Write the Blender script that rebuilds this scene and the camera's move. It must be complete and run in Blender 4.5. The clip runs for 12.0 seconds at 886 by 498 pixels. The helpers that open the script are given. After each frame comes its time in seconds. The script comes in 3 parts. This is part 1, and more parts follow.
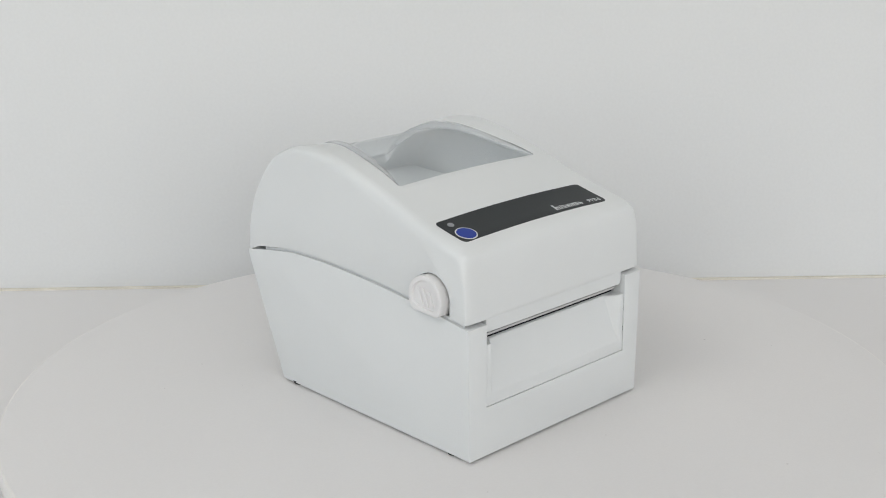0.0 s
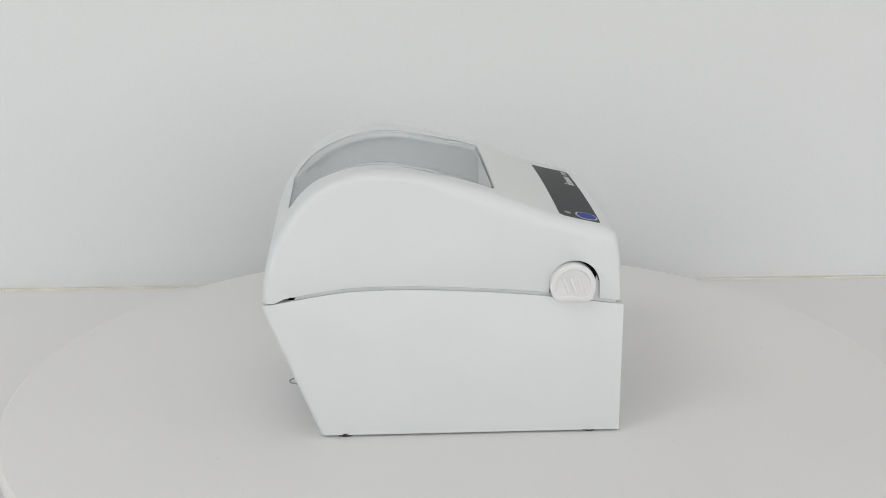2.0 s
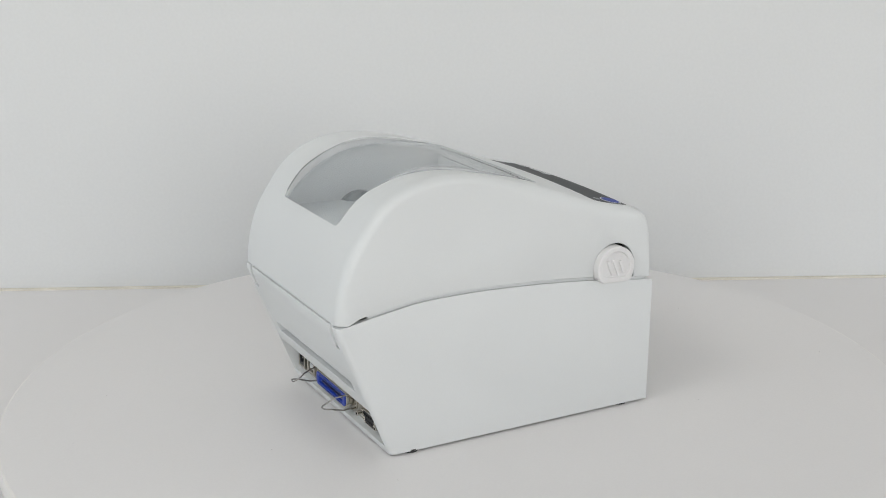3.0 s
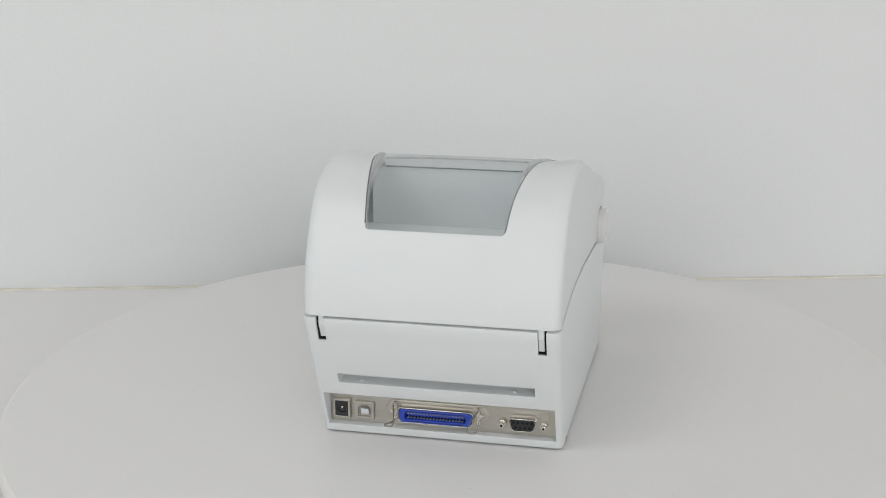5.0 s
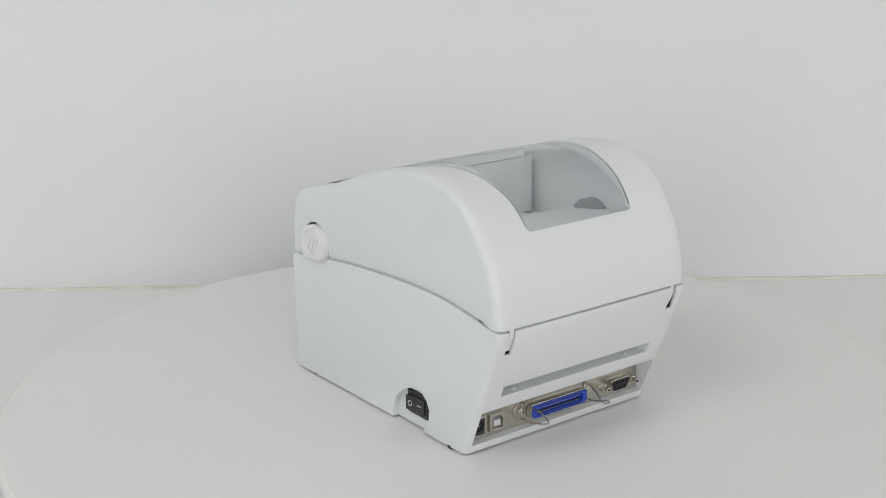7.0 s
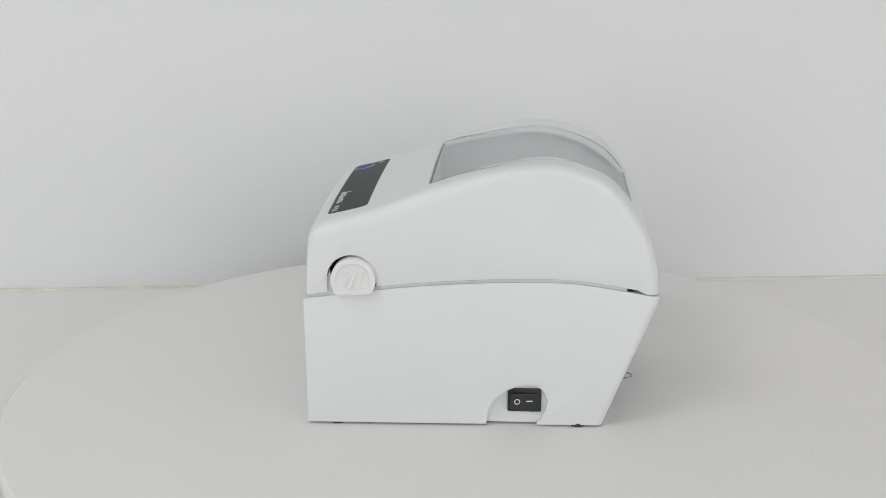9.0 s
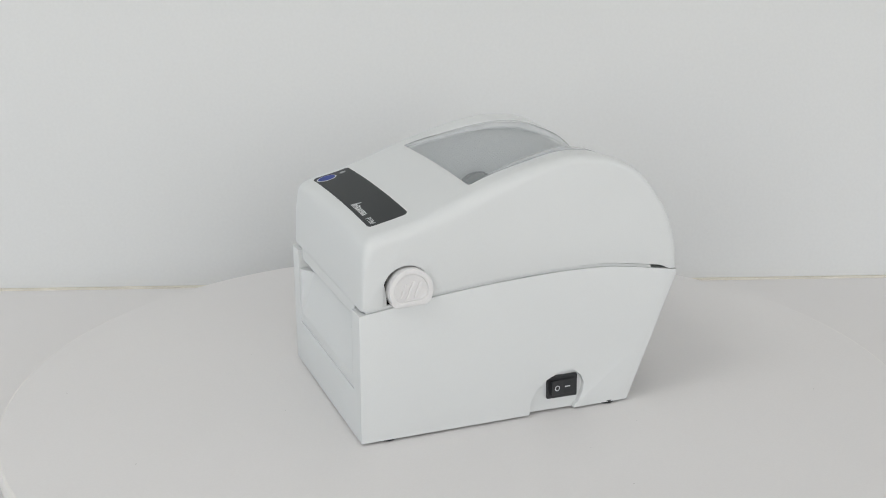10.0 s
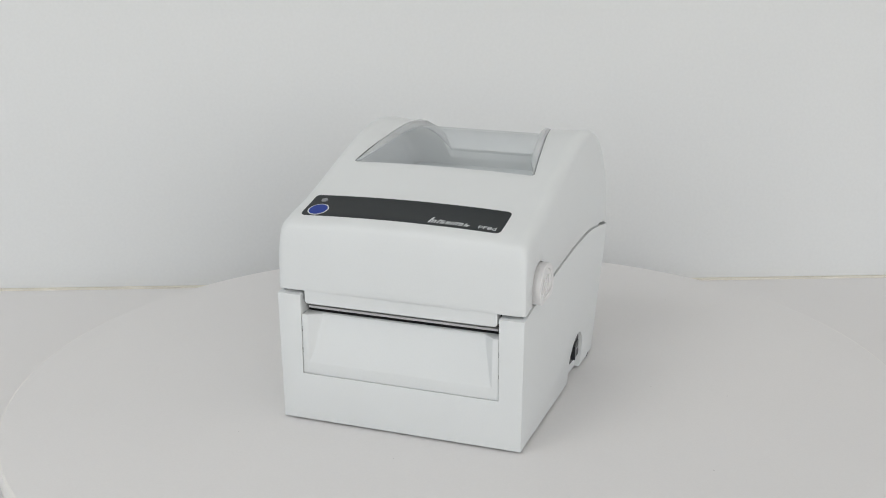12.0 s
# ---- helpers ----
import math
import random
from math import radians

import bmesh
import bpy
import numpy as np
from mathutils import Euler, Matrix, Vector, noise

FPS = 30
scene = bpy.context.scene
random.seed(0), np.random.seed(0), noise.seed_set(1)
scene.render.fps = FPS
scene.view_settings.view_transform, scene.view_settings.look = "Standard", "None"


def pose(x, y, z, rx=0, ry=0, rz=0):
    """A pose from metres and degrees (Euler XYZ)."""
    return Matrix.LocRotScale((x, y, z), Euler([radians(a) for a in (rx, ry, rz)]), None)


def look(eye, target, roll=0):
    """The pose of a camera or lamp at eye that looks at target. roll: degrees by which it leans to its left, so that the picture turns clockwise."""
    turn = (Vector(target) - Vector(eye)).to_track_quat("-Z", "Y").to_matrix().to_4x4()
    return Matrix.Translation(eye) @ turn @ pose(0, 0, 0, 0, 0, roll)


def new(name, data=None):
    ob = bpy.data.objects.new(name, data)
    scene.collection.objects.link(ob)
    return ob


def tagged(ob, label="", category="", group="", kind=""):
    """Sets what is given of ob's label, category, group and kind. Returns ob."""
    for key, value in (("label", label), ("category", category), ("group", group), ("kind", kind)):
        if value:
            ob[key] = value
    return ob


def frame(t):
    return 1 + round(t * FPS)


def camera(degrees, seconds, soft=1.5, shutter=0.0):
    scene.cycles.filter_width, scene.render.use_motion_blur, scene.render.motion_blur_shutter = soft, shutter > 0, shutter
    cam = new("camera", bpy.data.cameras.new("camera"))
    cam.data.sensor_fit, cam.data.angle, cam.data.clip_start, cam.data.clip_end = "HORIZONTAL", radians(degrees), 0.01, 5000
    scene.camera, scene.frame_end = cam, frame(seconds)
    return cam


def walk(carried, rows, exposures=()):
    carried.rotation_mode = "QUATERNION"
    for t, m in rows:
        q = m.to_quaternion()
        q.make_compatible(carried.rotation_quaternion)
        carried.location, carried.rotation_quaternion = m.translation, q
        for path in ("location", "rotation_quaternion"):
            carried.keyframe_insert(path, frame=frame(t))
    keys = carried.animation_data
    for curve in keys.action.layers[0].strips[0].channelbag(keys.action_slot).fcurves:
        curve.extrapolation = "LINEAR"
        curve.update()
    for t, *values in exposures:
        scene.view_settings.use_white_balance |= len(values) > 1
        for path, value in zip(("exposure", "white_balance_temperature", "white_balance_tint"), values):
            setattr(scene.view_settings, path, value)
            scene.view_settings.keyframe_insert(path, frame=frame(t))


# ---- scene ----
cam = camera(38.187, 12.0, soft=1.0)
EYE = (0.0, -0.80567, 0.33659)
CAM = pose(*EYE, 90 - 16.876, 0, 0.801) @ pose(0, 0, 0, 0, 0, -0.365)
walk(cam, [(0.0, CAM), (12.0, CAM)], exposures=[(0.0, -0.05), (2.5, -0.09), (5.5, -0.11), (9.5, -0.09), (12.0, -0.10)])

# ---- light ----
world = bpy.data.worlds.new("sky")
scene.world = world
world.use_nodes = True
wn = world.node_tree.nodes
sky = wn.new("ShaderNodeTexSky")
sky.sky_type, sky.sun_disc = "NISHITA", False
sky.sun_elevation, sky.sun_rotation = radians(40), radians(200)
wn["Background"].inputs["Strength"].default_value = 0.1
world.node_tree.links.new(sky.outputs[0], wn["Background"].inputs["Color"])


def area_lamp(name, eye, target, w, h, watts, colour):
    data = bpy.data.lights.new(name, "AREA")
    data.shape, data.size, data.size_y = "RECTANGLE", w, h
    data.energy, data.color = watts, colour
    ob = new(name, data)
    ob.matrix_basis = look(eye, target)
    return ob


# daylight in three window openings, an added fill in the east one, and the ceiling panel
area_lamp("fill_light_east", (2.17, -1.0, 0.80), (0.0, -1.0, 0.80), 2.2, 1.45, 10, (1.0, 0.972, 0.945))
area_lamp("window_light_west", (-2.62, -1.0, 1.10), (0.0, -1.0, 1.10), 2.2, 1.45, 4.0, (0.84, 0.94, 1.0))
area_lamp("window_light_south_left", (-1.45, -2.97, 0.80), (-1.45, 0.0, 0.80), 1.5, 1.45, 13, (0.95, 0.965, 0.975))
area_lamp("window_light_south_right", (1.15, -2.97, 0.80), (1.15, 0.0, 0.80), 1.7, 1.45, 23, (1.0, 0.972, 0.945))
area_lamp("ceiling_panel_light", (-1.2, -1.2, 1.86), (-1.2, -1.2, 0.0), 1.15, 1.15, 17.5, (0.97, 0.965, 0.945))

# ---- materials ----


def material(name, colour, rough, metal=0.0, grain=0.0, grain_scale=900.0, stain=0.0, stain_scale=12.0, bump=0.0, rough_var=0.0, stretch=None):
    """A surface with fine grain, broad staining and relief, in metres of object space."""
    m = bpy.data.materials.new(name)
    m.use_nodes = True
    nt = m.node_tree
    b = nt.nodes["Principled BSDF"]
    b.inputs["Base Color"].default_value = (*colour, 1)
    b.inputs["Roughness"].default_value = rough
    b.inputs["Metallic"].default_value = metal
    co = nt.nodes.new("ShaderNodeTexCoord")
    vec = co.outputs["Object"]
    if stretch:
        mp = nt.nodes.new("ShaderNodeMapping")
        mp.inputs["Scale"].default_value = stretch
        nt.links.new(vec, mp.inputs["Vector"])
        vec = mp.outputs["Vector"]

    def tex(scale, detail):
        n = nt.nodes.new("ShaderNodeTexNoise")
        n.inputs["Scale"].default_value, n.inputs["Detail"].default_value = scale, detail
        nt.links.new(vec, n.inputs["Vector"])
        return n.outputs["Fac"]

    def ramp(fac, lo, hi):
        n = nt.nodes.new("ShaderNodeMapRange")
        n.inputs["From Min"].default_value, n.inputs["From Max"].default_value = 0.3, 0.7
        n.inputs["To Min"].default_value, n.inputs["To Max"].default_value = lo, hi
        nt.links.new(fac, n.inputs["Value"])
        return n.outputs["Result"]

    fine, broad = tex(grain_scale, 3), tex(stain_scale, 5)
    if grain or stain:
        mul = nt.nodes.new("ShaderNodeMath")
        mul.operation = "MULTIPLY"
        nt.links.new(ramp(fine, 1 - grain, 1 + grain), mul.inputs[0])
        nt.links.new(ramp(broad, 1 - stain, 1 + stain), mul.inputs[1])
        mix = nt.nodes.new("ShaderNodeVectorMath")
        mix.operation = "SCALE"
        mix.inputs[0].default_value = colour
        nt.links.new(mul.outputs[0], mix.inputs["Scale"])
        nt.links.new(mix.outputs[0], b.inputs["Base Color"])
    if rough_var:
        nt.links.new(ramp(broad, rough - rough_var, rough + rough_var), b.inputs["Roughness"])
    if bump:
        bp = nt.nodes.new("ShaderNodeBump")
        bp.inputs["Strength"].default_value, bp.inputs["Distance"].default_value = bump, 0.0004
        nt.links.new(fine, bp.inputs["Height"])
        nt.links.new(bp.outputs[0], b.inputs["Normal"])
    return m


PLASTIC = material("white_abs_plastic", (0.69, 0.705, 0.702), 0.42, grain=0.012, grain_scale=1600, stain=0.012, stain_scale=18, bump=0.10, rough_var=0.05)
INNER = material("inner_grey_plastic", (0.68, 0.705, 0.71), 0.5, grain=0.015, grain_scale=1200, stain=0.02, stain_scale=20, bump=0.1)
KNOB = material("latch_plastic", (0.73, 0.72, 0.715), 0.38, grain=0.01, stain=0.01, stain_scale=60, bump=0.06)
# near-black that stands in for shade inside gaps, slots and holes; door catches too
DARK = material("gap_shade_and_dark_parts", (0.010, 0.010, 0.011), 0.7, grain=0.1, stain=0.1)
BLACK = material("black_plastic", (0.02, 0.021, 0.023), 0.36, grain=0.1, stain=0.12, stain_scale=80, bump=0.1)
LABEL = material("charcoal_film", (0.0085, 0.0125, 0.0145), 0.5, grain=0.06, grain_scale=2500, stain=0.05, stain_scale=30, bump=0.08)
BLUE = material("blue_button", (0.012, 0.042, 0.29), 0.5, grain=0.05, stain=0.05, stain_scale=90)
CBLUE = material("blue_connector", (0.018, 0.055, 0.40), 0.38, grain=0.06, stain=0.06, stain_scale=90)
for m, v in ((LABEL, 0.4), (BLUE, 0.25), (DARK, 0.12)):
    m.node_tree.nodes["Principled BSDF"].inputs["Specular IOR Level"].default_value = v
WHITEINK = material("white_ink", (0.60, 0.62, 0.63), 0.5, grain=0.03)
LEDM = material("led_lens", (0.22, 0.23, 0.24), 0.3, grain=0.05)
STEEL = material("brushed_steel", (0.49, 0.465, 0.415), 0.34, metal=1.0, grain=0.05, grain_scale=500, stain=0.06, stain_scale=60, bump=0.12, rough_var=0.08, stretch=(0.15, 1, 1))
SHELL = material("nickel_shell", (0.62, 0.59, 0.53), 0.16, metal=1.0, grain=0.04, stain=0.08, stain_scale=120, rough_var=0.06)
WIRE = material("spring_wire", (0.34, 0.33, 0.31), 0.3, metal=1.0, grain=0.05, stain=0.05)
ROLLER = material("grey_platen", (0.10, 0.105, 0.11), 0.5, grain=0.05, stain=0.05)
TEAR = material("dull_tear_bar", (0.50, 0.50, 0.49), 0.4, metal=0.0, grain=0.05, stain=0.08)
BLOCK = material("dark_grey_socket", (0.015, 0.015, 0.016), 0.5, grain=0.08)
RUBBER = material("rubber_foot", (0.03, 0.03, 0.03), 0.7, grain=0.1, stain=0.1)
PAINT = material("wall_paint", (0.728, 0.735, 0.73), 0.75, grain=0.012, grain_scale=350, stain=0.012, stain_scale=2.2, bump=0.12)
BOARD = material("table_laminate", (0.76, 0.745, 0.735), 0.55, grain=0.012, grain_scale=600, stain=0.015, stain_scale=5, bump=0.08, rough_var=0.06)
DISC = material("turntable_laminate", (0.745, 0.731, 0.722), 0.45, grain=0.01, grain_scale=700, stain=0.012, stain_scale=7, bump=0.06, rough_var=0.06)
RIM = material("turntable_edge_band", (0.77, 0.75, 0.72), 0.4, grain=0.02, stain=0.02)
CEIL = material("ceiling_paint", (0.8, 0.8, 0.79), 0.85, grain=0.01, grain_scale=200, stain=0.015, stain_scale=1.5)
FLOORM = material("room_floor", (0.36, 0.34, 0.31), 0.6, grain=0.05, grain_scale=120, stain=0.06, stain_scale=2)
SEALANT = material("beige_sealant", (0.72, 0.68, 0.60), 0.6, grain=0.05, stain=0.1, stain_scale=25)
DUST = material("grey_dust", (0.55, 0.54, 0.53), 0.9, grain=0.1)
FRAME = material("window_frame_paint", (0.8, 0.8, 0.8), 0.45, grain=0.01, stain=0.01)


def clear_plastic():
    m = bpy.data.materials.new("smoked_clear_plastic")
    m.use_nodes = True
    nt = m.node_tree
    out, b = nt.nodes["Material Output"], nt.nodes["Principled BSDF"]
    nt.nodes.remove(b)
    tr, gl, mx, lw, pw, ma = (nt.nodes.new(k) for k in ("ShaderNodeBsdfTransparent", "ShaderNodeBsdfGlossy", "ShaderNodeMixShader", "ShaderNodeLayerWeight", "ShaderNodeMath", "ShaderNodeMath"))
    tr.inputs["Color"].default_value = (0.992, 0.996, 0.997, 1)
    gl.inputs["Roughness"].default_value = 0.09
    pw.operation, ma.operation = "POWER", "MULTIPLY_ADD"
    pw.inputs[1].default_value = 6.0
    ma.inputs[1].default_value, ma.inputs[2].default_value = 0.8, 0.014
    nt.links.new(lw.outputs["Facing"], pw.inputs[0])
    nt.links.new(pw.outputs[0], ma.inputs[0])
    nt.links.new(ma.outputs[0], mx.inputs["Fac"])
    nt.links.new(tr.outputs[0], mx.inputs[1])
    nt.links.new(gl.outputs[0], mx.inputs[2])
    # bluish diffuse share: the plastic's own haze plus a painted pale room reflection
    haze, add = nt.nodes.new("ShaderNodeBsdfDiffuse"), nt.nodes.new("ShaderNodeMixShader")
    haze.inputs["Color"].default_value = (0.75, 0.80, 0.825, 1)
    add.inputs["Fac"].default_value = 0.11
    nt.links.new(mx.outputs[0], add.inputs[1])
    nt.links.new(haze.outputs[0], add.inputs[2])
    nt.links.new(add.outputs[0], out.inputs["Surface"])
    return m


CLEAR = clear_plastic()


def see_through(name, clear, veil, colour):
    """Plain clear plastic with a share of milky haze."""
    m = bpy.data.materials.new(name)
    m.use_nodes = True
    nt = m.node_tree
    out, b = nt.nodes["Material Output"], nt.nodes["Principled BSDF"]
    b.inputs["Base Color"].default_value, b.inputs["Roughness"].default_value = (*colour, 1), 0.3
    tr, mx = nt.nodes.new("ShaderNodeBsdfTransparent"), nt.nodes.new("ShaderNodeMixShader")
    tr.inputs["Color"].default_value = (clear, clear, clear, 1)
    mx.inputs["Fac"].default_value = veil
    nt.links.new(tr.outputs[0], mx.inputs[1])
    nt.links.new(b.outputs[0], mx.inputs[2])
    nt.links.new(mx.outputs[0], out.inputs["Surface"])
    return m


BARE = see_through("clear_plastic_inside", 0.98, 0.02, (0.7, 0.72, 0.73))
FROST = see_through("frosted_clear_plastic", 0.97, 0.38, (0.71, 0.725, 0.73))

# ---- mesh helpers; the printer is drawn in millimetres ----
MM = 0.001


def part(name, bm, mat, parent=None, label="", smooth=None, mm=True):
    if mm:
        bmesh.ops.scale(bm, vec=(MM, MM, MM), verts=bm.verts)
    me = bpy.data.meshes.new(name)
    bm.to_mesh(me)
    bm.free()
    return mesh_part(name, me, mat, parent, label, smooth)


def mesh_part(name, me, mat, parent=None, label="", smooth=None):
    me.materials.clear()
    me.materials.append(mat)
    if smooth is not None:
        me.shade_smooth()
        me.set_sharp_from_angle(angle=radians(smooth))
    ob = new(name, me)
    if parent:
        ob.parent = parent
    if label:
        tagged(ob, label)
    return ob


def box(bm, x0, x1, y0, y1, z0, z1, bevel=0.0, seg=2):
    m = Matrix.LocRotScale(((x0 + x1) / 2, (y0 + y1) / 2, (z0 + z1) / 2), None, (x1 - x0, y1 - y0, z1 - z0))
    vs = bmesh.ops.create_cube(bm, size=1, matrix=m)["verts"]
    if bevel:
        es = list({e for v in vs for e in v.link_edges})
        bmesh.ops.bevel(bm, geom=es, offset=bevel, segments=seg, affect="EDGES", profile=0.5)


def prism(bm, outline, axis, a, b, bevel=0.0, seg=2):
    """outline: 2D points in the two other axes, in x-y-z order; extruded from a to b along axis."""
    def at(p, d):
        return {"x": (d, p[0], p[1]), "y": (p[0], d, p[1]), "z": (p[0], p[1], d)}[axis]
    lo, hi = [bm.verts.new(at(p, a)) for p in outline], [bm.verts.new(at(p, b)) for p in outline]
    n = len(outline)
    fs = [bm.faces.new(lo), bm.faces.new(hi)]
    fs += [bm.faces.new((lo[i], lo[(i + 1) % n], hi[(i + 1) % n], hi[i])) for i in range(n)]
    bmesh.ops.recalc_face_normals(bm, faces=fs)
    if bevel:
        es = list({e for f in fs[:2] for e in f.edges})
        bmesh.ops.bevel(bm, geom=es, offset=bevel, segments=seg, affect="EDGES", profile=0.5)


def circle(cx, cy, r, n=32, a0=0.0, a1=360.0):
    full = abs(a1 - a0) >= 360
    k = n if full else n - 1
    return [(cx + r * math.cos(radians(a0 + (a1 - a0) * i / k)), cy + r * math.sin(radians(a0 + (a1 - a0) * i / k))) for i in range(n)]


def rounded(x0, x1, y0, y1, r, n=5):
    pts = []
    for cx, cy, a in ((x1 - r, y1 - r, 0), (x0 + r, y1 - r, 90), (x0 + r, y0 + r, 180), (x1 - r, y0 + r, 270)):
        pts += circle(cx, cy, r, n, a, a + 90)
    return pts


def tube(bm, pts, r, n=8):
    """A round wire through the points, bent at each."""
    pts = [Vector(p) for p in pts]
    rings = []
    for i, p in enumerate(pts):
        d = (pts[min(i + 1, len(pts) - 1)] - pts[max(i - 1, 0)]).normalized()
        u = d.orthogonal().normalized()
        if rings:
            u = (last - d * last.dot(d)).normalized()
        last = u
        w = d.cross(u)
        rings.append([bm.verts.new(p + r * (math.cos(2 * math.pi * k / n) * u + math.sin(2 * math.pi * k / n) * w)) for k in range(n)])
    for a, b in zip(rings, rings[1:]):
        for k in range(n):
            bm.faces.new((a[k], a[(k + 1) % n], b[(k + 1) % n], b[k]))
    bm.faces.new(rings[0][::-1])
    bm.faces.new(rings[-1])


def spline(rows, per):
    """Catmull-Rom through rows of numbers, per steps between each two."""
    rows = [np.array(r, float) for r in rows]
    out = []
    for i in range(len(rows) - 1):
        p0, p1, p2, p3 = rows[max(i - 1, 0)], rows[i], rows[i + 1], rows[min(i + 2, len(rows) - 1)]
        for k in range(per):
            t = k / per
            out.append(0.5 * (2 * p1 + (p2 - p0) * t + (2 * p0 - 5 * p1 + 4 * p2 - p3) * t * t + (3 * p1 - p0 - 3 * p2 + p3) * t ** 3))
    return out + [rows[-1]]


def carved(solid, cutters, bevel=0.0, seg=2, angle=35):
    """The solid less its cutters, then its edges rounded, as one mesh in metres."""
    obs = []
    for bm in (solid, *cutters):
        bmesh.ops.scale(bm, vec=(MM, MM, MM), verts=bm.verts)
        bmesh.ops.recalc_face_normals(bm, faces=bm.faces)
        me = bpy.data.meshes.new("work")
        bm.to_mesh(me)
        bm.free()
        obs.append(new("work", me))
    for c in obs[1:]:
        md = obs[0].modifiers.new("cut", "BOOLEAN")
        md.operation, md.solver, md.object = "DIFFERENCE", "EXACT", c
    if bevel:
        md = obs[0].modifiers.new("round", "BEVEL")
        md.width, md.segments, md.limit_method, md.angle_limit = bevel * MM, seg, "ANGLE", radians(angle)
        md.use_clamp_overlap = True
    deps = bpy.context.evaluated_depsgraph_get()
    me = bpy.data.meshes.new_from_object(obs[0].evaluated_get(deps))
    for o in obs:
        bpy.data.objects.remove(o)
    return me


# ---- the setting ----
TABLE_Z = -0.040
WALL_TURN = math.degrees(math.atan2(0.035, 0.826))


def walls():
    bm = bmesh.new()
    box(bm, -2.9, 2.6, 0.0, 0.12, -0.80, 1.95)
    w = part("wall_north", bm, PAINT, mm=False)
    w.matrix_basis = pose(0, 0.327, 0, 0, 0, WALL_TURN)
    tagged(w, "plain white painted wall behind the turntable", "wall", kind="structure")
    bm = bmesh.new()
    box(bm, -1.3, 1.3, -0.004, 0.0, TABLE_Z, TABLE_Z + 0.0015)
    t = part("trim", bm, SEALANT, mm=False)
    t.matrix_basis = pose(0, 0.327, 0, 0, 0, WALL_TURN)
    tagged(t, "thin beige sealant line where wall meets table", "trim", kind="structure")
    # west wall with its window opening
    bm = bmesh.new()
    x0, x1 = -2.77, -2.65
    for y0, y1, z0, z1 in ((-3.0, -2.1, -0.8, 1.9), (0.1, 0.6, -0.8, 1.9), (-2.1, 0.1, -0.8, 0.375), (-2.1, 0.1, 1.825, 1.9)):
        box(bm, x0, x1, y0, y1, z0, z1)
    tagged(part("wall_west", bm, PAINT, mm=False), "white painted wall with a wide window", "wall", kind="structure")
    # east opening is made up to house the fill lamp on right-hand faces
    bm = bmesh.new()
    for y0, y1, z0, z1 in ((-3.0, -2.1, -0.8, 1.9), (0.1, 0.6, -0.8, 1.9), (-2.1, 0.1, -0.8, 0.075), (-2.1, 0.1, 1.525, 1.9)):
        box(bm, 2.2, 2.32, y0, y1, z0, z1)
    tagged(part("wall_east", bm, PAINT, mm=False), "white painted side wall with a wide opening added for fill light", "wall", kind="structure")
    bm = bmesh.new()
    y0, y1 = -3.12, -3.0
    for xa, xb, z0, z1 in ((-2.77, -2.2, -0.8, 1.9), (-0.7, 0.3, -0.8, 1.9), (2.0, 2.32, -0.8, 1.9), (-2.2, -0.7, -0.8, 0.075), (-2.2, -0.7, 1.525, 1.9), (0.3, 2.0, -0.8, 0.075), (0.3, 2.0, 1.525, 1.9)):
        box(bm, xa, xb, y0, y1, z0, z1)
    tagged(part("wall_south", bm, PAINT, mm=False), "white painted wall with two windows", "wall", kind="structure")
    # all out of view; the fourth is only added round the east fill
    for name, m, w in (("window_1", pose(-2.71, -1.0, 1.10, 0, 0, 90), 2.2), ("window_2", pose(-1.45, -3.06, 0.80), 1.5), ("window_3", pose(1.15, -3.06, 0.80), 1.7), ("added_window_4", pose(2.26, -1.0, 0.80, 0, 0, 90), 2.2)):
        win = tagged(new(name), "unseen white framed window that lets in light", "window", kind="structure")
        win.matrix_basis = m
        for xa, xb, za, zb in ((-w / 2, w / 2, -0.725, -0.675), (-w / 2, w / 2, 0.675, 0.725), (-w / 2, -w / 2 + 0.05, -0.675, 0.675), (w / 2 - 0.05, w / 2, -0.675, 0.675), (-0.02, 0.02, -0.675, 0.675)):
            bm = bmesh.new()
            box(bm, xa, xb, -0.03, 0.03, za, zb)
            part("window_frame", bm, FRAME, win, mm=False)
    bm = bmesh.new()
    box(bm, -2.85, 2.4, -3.2, 0.62, 1.9, 2.0)
    tagged(part("ceiling", bm, CEIL, mm=False), "plain white ceiling", "ceiling", kind="structure")
    bm = bmesh.new()
    box(bm, -2.85, 2.4, -3.2, 0.62, -0.88, -0.8)
    tagged(part("floor", bm, FLOORM, mm=False), "plain grey-brown room floor", "floor", kind="structure")
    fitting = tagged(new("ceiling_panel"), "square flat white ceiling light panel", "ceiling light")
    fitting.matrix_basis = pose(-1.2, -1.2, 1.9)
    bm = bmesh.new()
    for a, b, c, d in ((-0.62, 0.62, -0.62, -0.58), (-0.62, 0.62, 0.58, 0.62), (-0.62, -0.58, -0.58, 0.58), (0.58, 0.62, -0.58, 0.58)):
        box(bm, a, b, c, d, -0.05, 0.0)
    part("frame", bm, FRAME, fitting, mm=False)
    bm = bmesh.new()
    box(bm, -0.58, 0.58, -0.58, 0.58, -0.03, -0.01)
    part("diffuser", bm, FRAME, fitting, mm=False)


